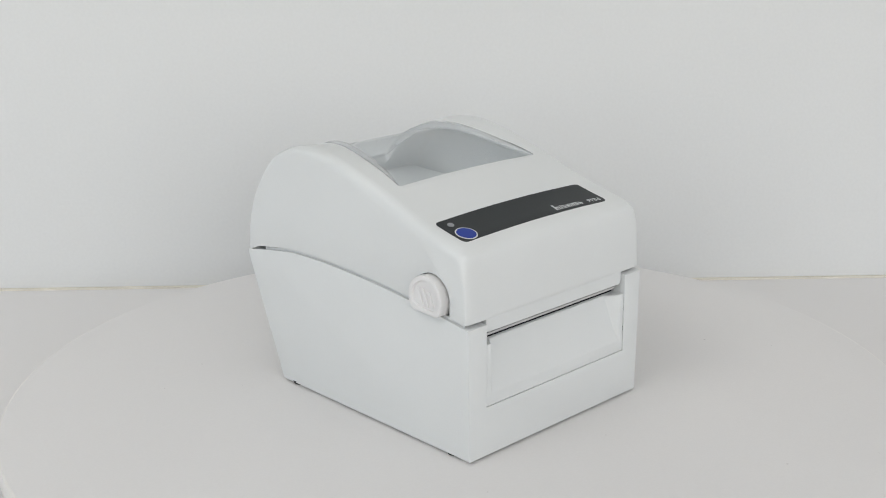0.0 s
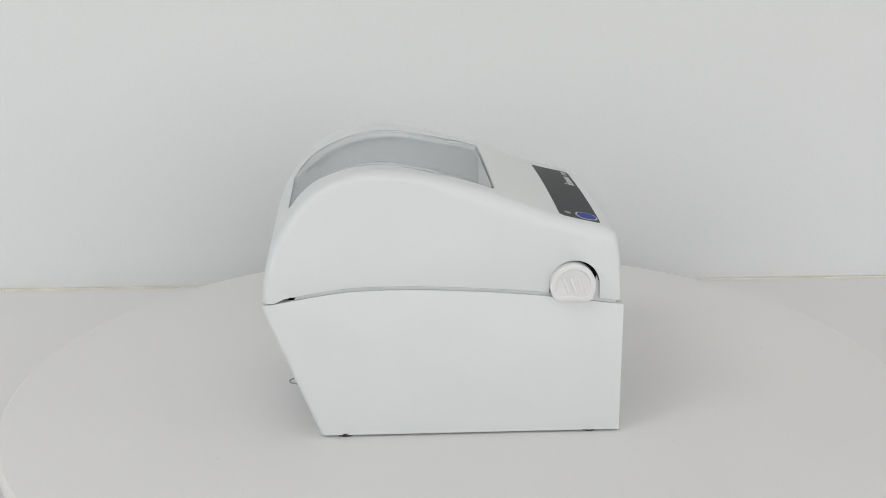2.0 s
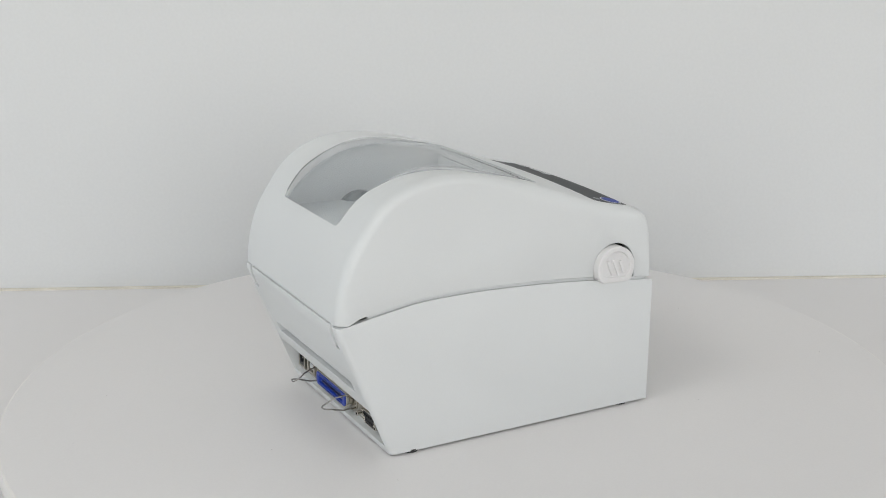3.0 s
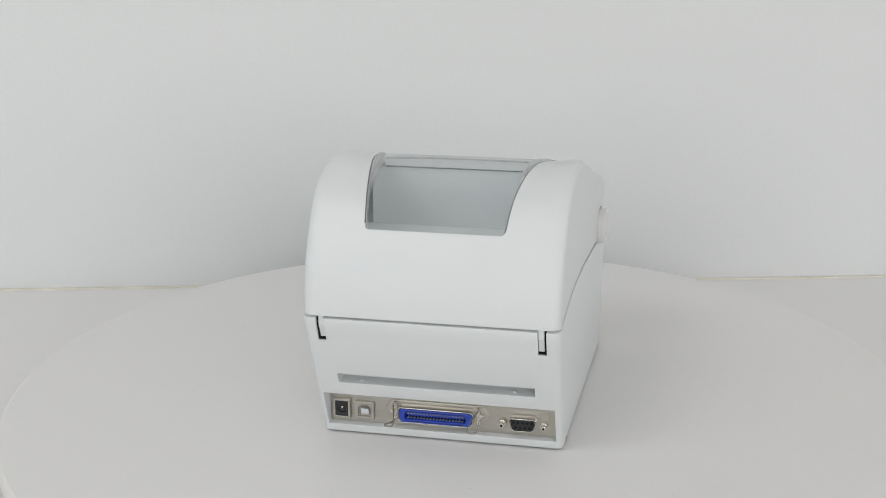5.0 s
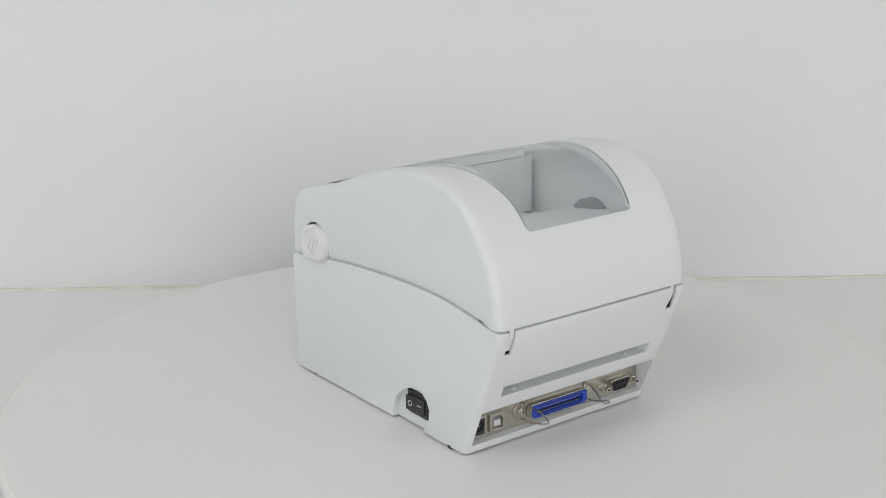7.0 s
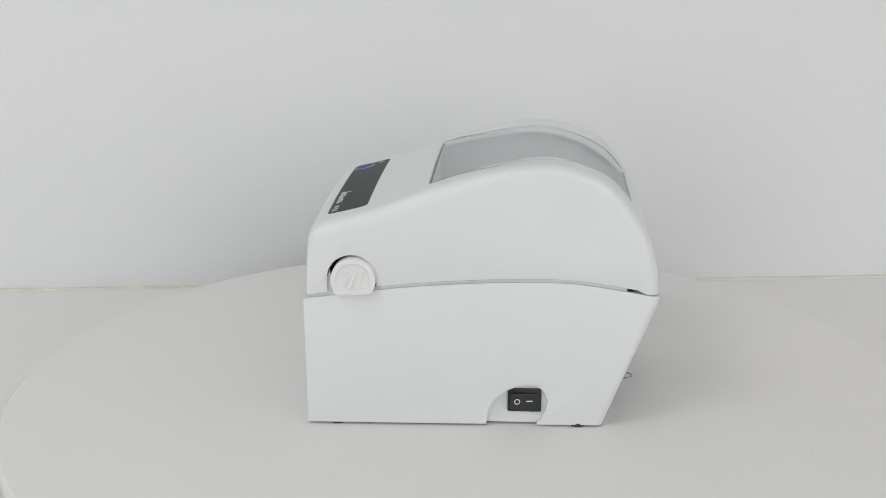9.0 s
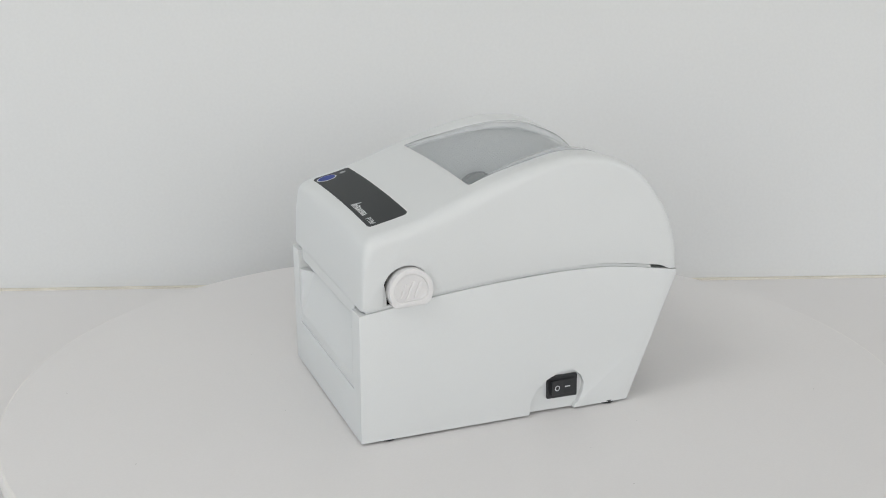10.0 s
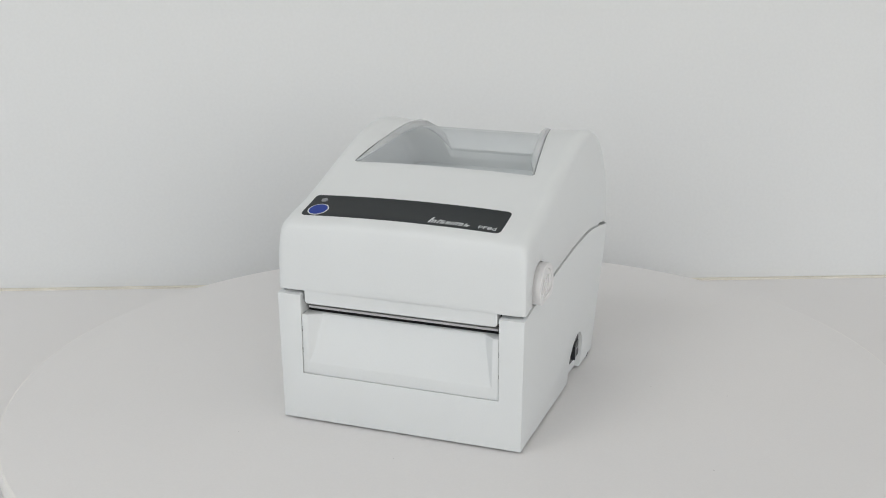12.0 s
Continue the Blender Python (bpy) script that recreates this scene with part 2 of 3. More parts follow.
def table():
    t = tagged(new("table"), "white laminate table standing against the wall", "table")
    t.matrix_basis = pose(0, 0, TABLE_Z)
    bm = bmesh.new()
    prism(bm, [(-1.3, -1.1), (1.3, -1.1), (1.3, 0.327 + 1.3 * 0.0424 - 0.002), (-1.3, 0.327 - 1.3 * 0.0424 - 0.002)], "z", -0.03, 0.0)
    part("tabletop", bm, BOARD, t, mm=False)
    for x, y in ((-1.22, -1.02), (1.22, -1.02), (-1.22, 0.18), (1.22, 0.18)):
        bm = bmesh.new()
        box(bm, x - 0.03, x + 0.03, y - 0.03, y + 0.03, -0.76, -0.03, 0.004)
        part("leg", bm, BOARD, t, mm=False)


def turntable():
    t = tagged(new("turntable"), "large round white rotating display turntable on the table", "turntable")
    t.matrix_basis = pose(0, 0, TABLE_Z)
    # disc: lathed plate with a rounded rim
    top, low, r = -0.0024 - TABLE_Z, 0.0235, 0.300
    prof = [(0.0, top), (r - 0.0022, top), (r - 0.0007, top - 0.0006), (r, top - 0.0022), (r, low + 0.002), (r - 0.002, low), (0.0, low)]
    for name, pts, mat in (("disc", prof[:2] + [(r - 0.0022, low + 0.001), (0.0, low + 0.001)], DISC), ("edge_band", [(r - 0.0022, top), *prof[2:6], (r - 0.0022, low)], RIM)):
        bm = bmesh.new()
        n = 192
        for k in range(n):
            a, b = 2 * math.pi * k / n, 2 * math.pi * (k + 1) / n
            for (r0, z0), (r1, z1) in zip(pts, pts[1:]):
                q = [(r0 * math.cos(a), r0 * math.sin(a), z0), (r1 * math.cos(a), r1 * math.sin(a), z1), (r1 * math.cos(b), r1 * math.sin(b), z1), (r0 * math.cos(b), r0 * math.sin(b), z0)]
                if r0 == 0:
                    q = q[:3]
                elif r1 == 0:
                    q = [q[0], q[1], q[3]]
                bm.faces.new([bm.verts.new(v) for v in q])
        bmesh.ops.remove_doubles(bm, verts=bm.verts, dist=1e-6)
        bmesh.ops.recalc_face_normals(bm, faces=bm.faces)
        part(name, bm, mat, t, smooth=30, mm=False)
    rng = random.Random(4)
    bm = bmesh.new()
    for _ in range(16):
        a, d, q = rng.uniform(0, 6.283), 0.29 * math.sqrt(rng.uniform(0.1, 1)), rng.uniform(0.0002, 0.0005)
        bmesh.ops.create_icosphere(bm, subdivisions=1, radius=q, matrix=Matrix.LocRotScale((d * math.cos(a), d * math.sin(a), top), None, (rng.uniform(0.8, 2.2), 1, 0.3)))
    tagged(part("dust", bm, DUST, t, mm=False), "sparse grey dust flecks", kind="stuff")
    bm = bmesh.new()
    bmesh.ops.create_cone(bm, cap_ends=True, segments=64, radius1=0.13, radius2=0.12, depth=0.0235, matrix=pose(0, 0, 0.01175))
    part("motor_base", bm, BOARD, t, smooth=30, mm=False)
    return t


# ---- the label printer ----
# seam between lid and base, (y, z)
SEAM = [(0, 82.4), (15, 84.4), (42, 88.0), (70, 90.8), (93, 92.4), (126, 93.9), (160, 93.6), (179, 91.4), (200, 88.0), (216, 85.2)]
# profile of the lid's crown (y, z), from the front's lower edge over the hump to the back
CROWN = [(1.5, 84), (1.8, 96), (2.4, 108), (3.6, 119), (6.0, 125), (13, 128.8), (26, 132.0), (38, 135.3), (57, 142.0), (76, 149.2), (100, 156.6), (113, 160.2), (127, 163.0), (140, 164.5), (154, 164.0), (167, 161.2), (181, 154.8), (191, 146.2), (200, 134.4), (207, 123.5), (212, 111), (215, 98), (216, 85.6)]
# where the flat of the lid's side ends, (y, z, width of the rounding), row by row with the crown
SIDE = [(4, 84, 13), (4.6, 96, 13), (6.0, 107, 13), (8.5, 114.5, 12), (12, 118.8, 10), (20, 121.5, 8.5), (31, 124.3, 8), (42, 127, 8), (60, 131.6, 8), (78, 138.0, 8), (98, 147.4, 8), (111, 153.0, 8), (125, 157.4, 8), (139, 159.4, 8), (153, 159.2, 8), (165, 156.6, 8), (178, 151.2, 8), (187, 143.0, 8), (195, 132.2, 8), (201.5, 121.5, 8), (206, 110, 8), (208.5, 97.5, 8), (209, 86.5, 8)]
GLASS = [(76, 148.9), (88, 152.6), (100, 155.9), (112, 158.4), (124, 160.0), (140, 160.9), (154, 159.6), (169, 155.0), (181, 148.4), (191, 141.4), (200, 133.7)]


def seam_z(y):
    return float(np.interp(y, [p[0] for p in SEAM_FINE], [p[1] for p in SEAM_FINE]))


SEAM_FINE = spline(SEAM, 5)
CROWN_FINE, SIDE_FINE = spline(CROWN, 4), spline(SIDE, 4)


def half_width(y, z=84.0):
    """The sides taper to the back and lean out a little to the seam."""
    return 78.6 + 1.6 * min(z, 84.0) / 84.0 - 0.024 * y


def window_half(y):
    return 61.5 - 20.5 * (y - 76) / 124


def ramp(v, a, b):
    t = min(max((v - a) / (b - a), 0.0), 1.0)
    return t * t * (3 - 2 * t)


def swell(x, y):
    """The crown is not flat across: it bulges in front, and falls to the window beside the hump."""
    bulge = 1.7 - 1.2 * ramp(y, 40, 190)
    sag = 1.6 * ramp(y, 84, 118) * (1 - ramp(y, 172, 200)) * ramp(71 - abs(x), 0, 17)
    return bulge * max(0.0, 1 - (x / 66.0) ** 2) * (1 - ramp(y, 84, 118)) - sag


def corner_power(i):
    """How square the rounding is: tight along the front corners, round over the hump."""
    return 4.2 - 1.9 * ramp(i, 8, 22)


def crown_point(i, x):
    """The lid's skin at row i of its profile and x across."""
    (ty, tz), (sy, sz, r) = CROWN_FINE[i], SIDE_FINE[i]
    hw = half_width(sy)
    s = min(max((abs(x) - (hw - r)) / r, 0), 1)
    e = corner_power(i)
    c = (1 - s ** e) ** (1 / e)
    return sy + (ty - sy) * c, sz + (tz - sz) * c + swell(x, ty)


def top_z(x, y):
    """Height of the lid's skin over (x, y), for the front half."""
    lo, hi = 4 * 3, 4 * 12
    pts = [crown_point(i, x) for i in range(lo, hi)]
    return float(np.interp(y, [p[0] for p in pts], [p[1] for p in pts]))


def lid_solid(inset=0.0, low=0.0):
    """The lid as a closed body; with an inset, the hollow inside it."""
    bm = bmesh.new()
    rows, n = [], len(CROWN_FINE)
    phis = [math.pi / 2 * k / 8 for k in range(8, -1, -1)]
    for i in range(n):
        (ty, tz), (sy, sz, r) = CROWN_FINE[i], SIDE_FINE[i]
        if inset:
            a, b = np.array(CROWN_FINE[max(i - 1, 0)]), np.array(CROWN_FINE[min(i + 1, n - 1)])
            d = (b - a) / np.linalg.norm(b - a)
            ty, tz, sy, sz = ty + d[1] * inset, tz - d[0] * inset, sy + d[1] * inset, sz - d[0] * inset
        hw = half_width(sy) - inset
        if i in (0, n - 1):
            tz = sz = low if low else (tz if i else 84.0)
        row = []
        for p in phis:
            e = corner_power(i)
            c = (1 - math.sin(p) ** e) ** (1 / e) if p < math.pi / 2 - 1e-6 else 0.0
            row.append((-(hw - r + r * math.sin(p)), sy + (ty - sy) * c, sz + (tz - sz) * c))
        mid = hw - r
        row += [(-mid + 2 * mid * k / 28, ty, tz) for k in range(1, 28)]
        row += [(-x, y, z) for x, y, z in row[8::-1]]
        lift = 0.0 if i in (0, n - 1) else ramp(ty, 1.5, 8) if ty < 100 else 1.0
        rows.append([bm.verts.new((x, y - (0 if i in (0, n - 1) else 1) * 0.8 * (1 - ramp(ty, 3, 12)) * max(0.0, 1 - (x / 66) ** 2), z + lift * swell(x, ty))) for x, y, z in row])
    for a, b in zip(rows, rows[1:]):
        for k in range(len(a) - 1):
            bm.faces.new((a[k], a[k + 1], b[k + 1], b[k]))
    ya, yb = rows[0][0].co.y, rows[-1][0].co.y
    ys = [ya + (yb - ya) * k / 30 for k in range(1, 30)]
    under = [[bm.verts.new((s * (half_width(y) - inset), y, low if low else seam_z(y) + 1.2)) for y in ys] for s in (-1, 1)]
    for s, col in ((0, 0), (1, -1)):
        bm.faces.new([r[col] for r in rows] + under[s][::-1])
    for k in range(28):
        bm.faces.new((under[0][k], under[1][k], under[1][k + 1], under[0][k + 1]))
    bm.faces.new(rows[0][::-1] + [under[0][0], under[1][0]])
    bm.faces.new(rows[-1] + [under[1][-1], under[0][-1]])
    bmesh.ops.recalc_face_normals(bm, faces=bm.faces)
    return bm


KNOB_Y, KNOB_Z = 31.4, 94.6


def knob_outline(r, low, cy=KNOB_Y):
    """A disc with its foot cut off along the seam."""
    a = r * math.cos(radians(22))
    return circle(cy, KNOB_Z, r, 28, -22, 202) + [(cy - a + 1.0, low + 1.4), (cy - a + 3.4, low), (cy + a - 3.4, low + 1.0), (cy + a - 1.0, low + 2.6)]


def make_lid(p):
    hollow = lid_solid(4.0, 70.0)
    win = bmesh.new()
    y0, y1 = 76.0, 200.0
    prism(win, [(-window_half(y0), y0), (window_half(y0), y0), (window_half(y1), y1), (-window_half(y1), y1)], "z", 112, 190)
    es = [e for e in win.edges if abs(e.verts[0].co.z - e.verts[1].co.z) > 10]
    bmesh.ops.bevel(win, geom=es, offset=2.5, segments=4, affect="EDGES", profile=0.5)
    cuts = [hollow, win]
    for s in (-1, 1):
        c = bmesh.new()
        prism(c, circle(30.0, 94.2, 15.1, 30, 0, 180) + [(14.9, 70), (45.1, 70)], "x", s * 75.0, s * 90)
        cuts.append(c)
    me = carved(lid_solid(), cuts, 0.5, 2, 40)
    lid = mesh_part("lid", me, PLASTIC, p, "curved white plastic lid with a hump over the media roll", smooth=35)
    # clear window: a curved sheet between two raised side flanges
    prof = spline(GLASS, 4)

    def crown_z(y):
        return float(np.interp(y, [q[0] for q in CROWN_FINE[12:]], [q[1] for q in CROWN_FINE[12:]])) + swell(window_half(y), y)

    def lip(y):
        """Width of the raised flange."""
        return 0.8 + 4.2 * ramp(y, 76, 100) * (1 - ramp(y, 140, 184))
    bm = bmesh.new()
    lay = [[[bm.verts.new((u * (window_half(y) - 0.5 - lip(y)), y, z + dz + max(0.0, swell(u * 40, y)))) for u in [-1 + k / 8 for k in range(17)]] for y, z in prof] for dz in (0.0, -1.4)]
    outer = []
    for rows in lay:
        for a, b in zip(rows, rows[1:]):
            for k in range(16):
                outer.append(bm.faces.new((a[k], a[k + 1], b[k + 1], b[k])))
        if rows is lay[0]:
            shiny = list(outer)
    t, u = lay
    for i in range(len(prof) - 1):
        bm.faces.new((t[i][0], t[i + 1][0], u[i + 1][0], u[i][0]))
        bm.faces.new((t[i][16], t[i + 1][16], u[i + 1][16], u[i][16]))
    for k in range(16):
        bm.faces.new((t[0][k], t[0][k + 1], u[0][k + 1], u[0][k]))
        bm.faces.new((t[-1][k], t[-1][k + 1], u[-1][k + 1], u[-1][k]))
    bmesh.ops.recalc_face_normals(bm, faces=bm.faces)
    for f in bm.faces:
        f.material_index = 1
    for f in shiny:
        f.material_index = 0
    pane = part("window_pane", bm, CLEAR, lid, "hazy clear plastic window over the media bay, pale reflection mixed into its colour", smooth=40)
    pane.data.materials.append(BARE)
    pane.visible_shadow = False
    for s in (-1, 1):
        bm = bmesh.new()
        rings = []
        for y in np.linspace(76.6, 199.4, 48):
            w, z0, z1 = window_half(y) - 0.55, crown_z(y) - 0.35, float(np.interp(y, [q[0] for q in prof], [q[1] for q in prof]))
            z1 = min(z1 + 0.1, z0 - 0.3)
            n = lip(y)
            zc = z0 + (0.35 - swell(window_half(y), y)) * ramp(n, 0.8, 5.0)
            ring = [(w, z1 - 1.4), (w, z0 - 0.5), (w - 0.15 * n, z0 * 0.3 + zc * 0.7), (w - n * 0.62, zc), (w - n * 0.88, zc - 0.6), (w - n, z1), (w - n, z1 - 1.4)]
            rings.append([bm.verts.new((s * x, y, z)) for x, z in ring])
        for a, b in zip(rings, rings[1:]):
            for k in range(7):
                bm.faces.new((a[k], a[(k + 1) % 7], b[(k + 1) % 7], b[k]))
        bm.faces.new(rings[0]), bm.faces.new(rings[-1])
        bmesh.ops.recalc_face_normals(bm, faces=bm.faces)
        part("window_flange", bm, FROST, lid, "frosted raised edge of the clear window", smooth=40).visible_shadow = False
    # thin dark tubes drawn in for the shade of the gaps round the window
    ys = list(np.linspace(76.2, 197.5, 50))
    for s in (-1, 1):
        bm = bmesh.new()
        tube(bm, [(s * (window_half(y) - 0.22), y, crown_z(y) - 0.5) for y in ys], 0.38, 6)
        part("window_gap_shade", bm, ROLLER, lid, "thin dark tube standing for the shaded gap along the window", smooth=60)
    bm = bmesh.new()
    tube(bm, [(x, 76.7, 147.6 + swell(x, 76)) for x in np.linspace(-60, 60, 25)], 0.5, 6)
    part("front_gap_shade", bm, DARK, lid)
    return lid


def make_bay(p):
    """The hollow under the window: floor, front wall and the two roll holders."""
    bm = bmesh.new()
    box(bm, -70, 70, 66, 208, 98, 102)
    bay = part("media_bay", bm, INNER, p, "light grey inner floor of the media bay")
    bm = bmesh.new()
    box(bm, -70, 70, 70, 74, 102, 141.8, 0.4)
    part("front_wall", bm, INNER, bay)
    bm = bmesh.new()
    box(bm, -60.5, 60.5, 71.5, 76.2, 142.6, 147.6, 0.6)
    part("lip", bm, PLASTIC, bay)
    # black strip that paints the shade of the gap under the lip
    bm = bmesh.new()
    box(bm, -60, 60, 72, 75.0, 141.6, 142.8)
    part("joint", bm, DARK, bay)
    for s in (-1, 1):
        bm = bmesh.new()
        prism(bm, circle(135, 107.5, 16.0, 24, 0, 180), "x", s * 66.5, s * 72)
        part("roll_holder", bm, ROLLER, bay, "dark half-round roll holder")
    # black patch laid on the floor for a dark hole in its corner
    bm = bmesh.new()
    box(bm, -68, -62, 74.5, 79, 101.5, 102.4)
    part("floor_hole_shade", bm, DARK, bay)
    bm = bmesh.new()
    prism(bm, [(112, 101), (206, 101), (206, 121), (150, 119), (114, 113.5)], "x", -69, 69, 0.6)
    part("rear_ledge", bm, INNER, bay)


SWITCH = [(112, -5), (112, 1), (112.9, 8.7), (117.2, 16.1), (124.3, 21.7), (131, 24.8), (138, 26.0), (142.8, 25.4), (147.8, 21.3), (150.1, 15.8), (149.2, 9.3), (146.4, 3.3), (143.5, 0.4), (143.2, -5)]


def make_base(p):
    prof = [(0, -0.9), (184.2, -0.9), (200, 39.4), (214, 75), (216, 81)] + [(y, seam_z(y) - 1.2) for y in [216 - 6 * k for k in range(36)]] + [(0, 81.2)]
    solid = bmesh.new()
    lo = [solid.verts.new((-half_width(y, z), y, z)) for y, z in prof]
    hi = [solid.verts.new((half_width(y, z), y, z)) for y, z in prof]
    n = len(prof)
    solid.faces.new(lo), solid.faces.new(hi)
    for i in range(n):
        solid.faces.new((lo[i], lo[(i + 1) % n], hi[(i + 1) % n], hi[i]))

    bmesh.ops.recalc_face_normals(solid, faces=solid.faces)
    back = [e for e in solid.edges if abs(abs(e.verts[0].co.x) - abs(e.verts[1].co.x)) < 3 and e.verts[0].co.x * e.verts[1].co.x > 0
            and min(v.co.y for v in e.verts) > 183 and min(v.co.z for v in e.verts) < 82 and abs(e.verts[0].co.z - e.verts[1].co.z) > 2]
    bmesh.ops.bevel(solid, geom=back, offset=4.0, segments=5, affect="EDGES", profile=0.5, clamp_overlap=True)

    def cut(fn, *a, **k):
        bm = bmesh.new()
        fn(bm, *a, **k)
        return bm
    cuts = [
        cut(prism, [(16, 50), (193, 50), (208, 120), (16, 120)], "x", -72, 72),
        cut(prism, [(-70.5, 4.5), (70.5, 4.5), (70.5, 28.8), (-70.5, 28.8)], "y", 180.5, 230),
        cut(prism, [(-59.3, 37.7), (59.3, 37.7), (59.3, 44.7), (-59.3, 44.7)], "y", 187, 230),
        cut(box, -64.6, 64.6, -5, 17, 29.7, 110),
        cut(prism, SWITCH, "x", 71.8, 90),
        cut(box, 62.2, 67.2, 206, 230, 69.0, 100),
        cut(box, -67.2, -62.2, 206, 230, 69.0, 100),
    ]
    me = carved(solid, cuts, 0.9, 3, 30)
    base = mesh_part("base", me, PLASTIC, p, "white plastic base with a slanted back", smooth=35)
    # inner tongue closing the seam from inside
    for s in (-1, 1):
        bm = bmesh.new()
        ys = [4.5 + 6 * k for k in range(33)]
        for ya, yb in zip(ys, ys[1:]):
            for a, b in ((ya, yb),):
                vs = []
                for d in (2.3, 4.2):
                    for y in (a, b):
                        for dz in (-4, 0.35):
                            vs.append(bm.verts.new((s * (half_width(y) - d), y, seam_z(y) + dz)))
                f = [(0, 1, 3, 2), (4, 5, 7, 6), (1, 3, 7, 5)]
                for q in f:
                    bm.faces.new([vs[k] for k in q])
        bmesh.ops.remove_doubles(bm, verts=bm.verts, dist=0.01)
        bmesh.ops.recalc_face_normals(bm, faces=bm.faces)
        part("seam_rebate", bm, PLASTIC, base, "grey stepped rebate in the seam")
    for s in (-1, 1):
        bm = bmesh.new()
        prism(bm, [(203, 71.0), (210.4, 71.0), (214.4, 79.5), (215.0, 86), (203, 86)], "x", s * 62.5, s * 65.9, 0.3)
        part("hinge_arm", bm, PLASTIC, base)
        # black filling in the slot, in place of the shade beside the arm
        bm = bmesh.new()
        prism(bm, [(205.5, 69.1), (210.2, 69.1), (213.6, 79.5), (214.0, 84.0), (205.5, 84.0)], "x", s * 66.0, s * 67.1)
        prism(bm, [(205.5, 69.1), (210.0, 69.1), (210.4, 70.9), (205.5, 70.9)], "x", s * 62.3, s * 66.0)
        part("hinge_gap_shade", bm, DARK, base, "black filling standing for the shaded gap beside the hinge")
        for y in (18, 169):
            bm = bmesh.new()
            bmesh.ops.create_cone(bm, cap_ends=True, segments=28, radius1=5.6, radius2=6.4, depth=2.4, matrix=pose(s * (71.5 if y < 100 else 68.5), y + 0.0, -1.2))
            part("foot", bm, RUBBER, base, "black rubber foot", smooth=30)
        # slot guide posts
        bm = bmesh.new()
        bmesh.ops.create_uvsphere(bm, u_segments=12, v_segments=6, radius=2.0, matrix=pose(s * 46, 194, 36.9))
        part("guide_pip", bm, PLASTIC, base, smooth=60)
    return base


def make_front(p):
    """Tear-off slot, lid tongue and the front door with its scoop."""
    bm = bmesh.new()
    prism(bm, rounded(-62.8, 62.8, 75.4, 96, 2.4), "y", 2.2, 9, 0.4)
    part("tear_edge", bm, PLASTIC, p, "white lower lip of the lid over the paper slot")
    bm = bmesh.new()
    # solid black block painted in for the shade inside the slot
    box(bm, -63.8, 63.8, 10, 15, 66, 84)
    slot = part("paper_slot_shade", bm, DARK, p, "black block standing for the shaded inside of the paper exit slot")
    bm = bmesh.new()
    box(bm, -62, 62, 6.0, 10.4, 71.6, 73.0, 0.2)
    part("tear_bar", bm, TEAR, slot, "thin grey metal tear bar")
    bm = bmesh.new()
    out = [(-64.3, 29.9), (64.3, 29.9), (64.3, 68.8), (-64.3, 68.8)]
    fr = [bm.verts.new((x, 0.35, z)) for x, z in out]
    # scoop: flush along its foot, leaning back to the slot
    foot = [bm.verts.new((-60, 0.35, 37.6)), bm.verts.new((60, 0.35, 37.6))]
    cheek = [bm.verts.new((-60.6, 0.35, 68.8)), bm.verts.new((60.6, 0.35, 68.8))]
    top = [bm.verts.new((-53.5, 8.4, 67.8)), bm.verts.new((53.5, 8.4, 67.8))]
    knee = [bm.verts.new((-57.5, 3.2, 46)), bm.verts.new((57.5, 3.2, 46))]
    back = [bm.verts.new((x, 10, z)) for x, z in out]
    for q in ((fr[0], fr[1], foot[1], foot[0]), (fr[0], foot[0], cheek[0], fr[3]), (fr[1], fr[2], cheek[1], foot[1]),
              (foot[0], foot[1], knee[1], knee[0]), (knee[0], knee[1], top[1], top[0]),
              (foot[0], knee[0], top[0], cheek[0]), (foot[1], cheek[1], top[1], knee[1]),
              (fr[0], back[0], back[1], fr[1]), (fr[0], fr[3], back[3], back[0]), (fr[1], back[1], back[2], fr[2]),
              (fr[3], cheek[0], top[0], back[3]), (fr[2], back[2], top[1], cheek[1]), (top[0], top[1], back[2], back[3])):
        bm.faces.new(q)
    bmesh.ops.recalc_face_normals(bm, faces=bm.faces)
    es = [e for e in bm.edges if len(e.link_faces) == 2 and e.calc_face_angle() > radians(8)]
    bmesh.ops.bevel(bm, geom=es, offset=0.7, segments=3, affect="EDGES", profile=0.5)
    door = part("front_door", bm, PLASTIC, p, "white front door with a scooped paper ramp", smooth=30)
    for s in (-1, 1):
        for z in (45, 59):
            bm = bmesh.new()
            box(bm, min(s * 64.2, s * 64.5), max(s * 64.2, s * 64.5), 0.7, 4, z - 1.6, z + 1.6)
            part("door_catch", bm, DARK, door)


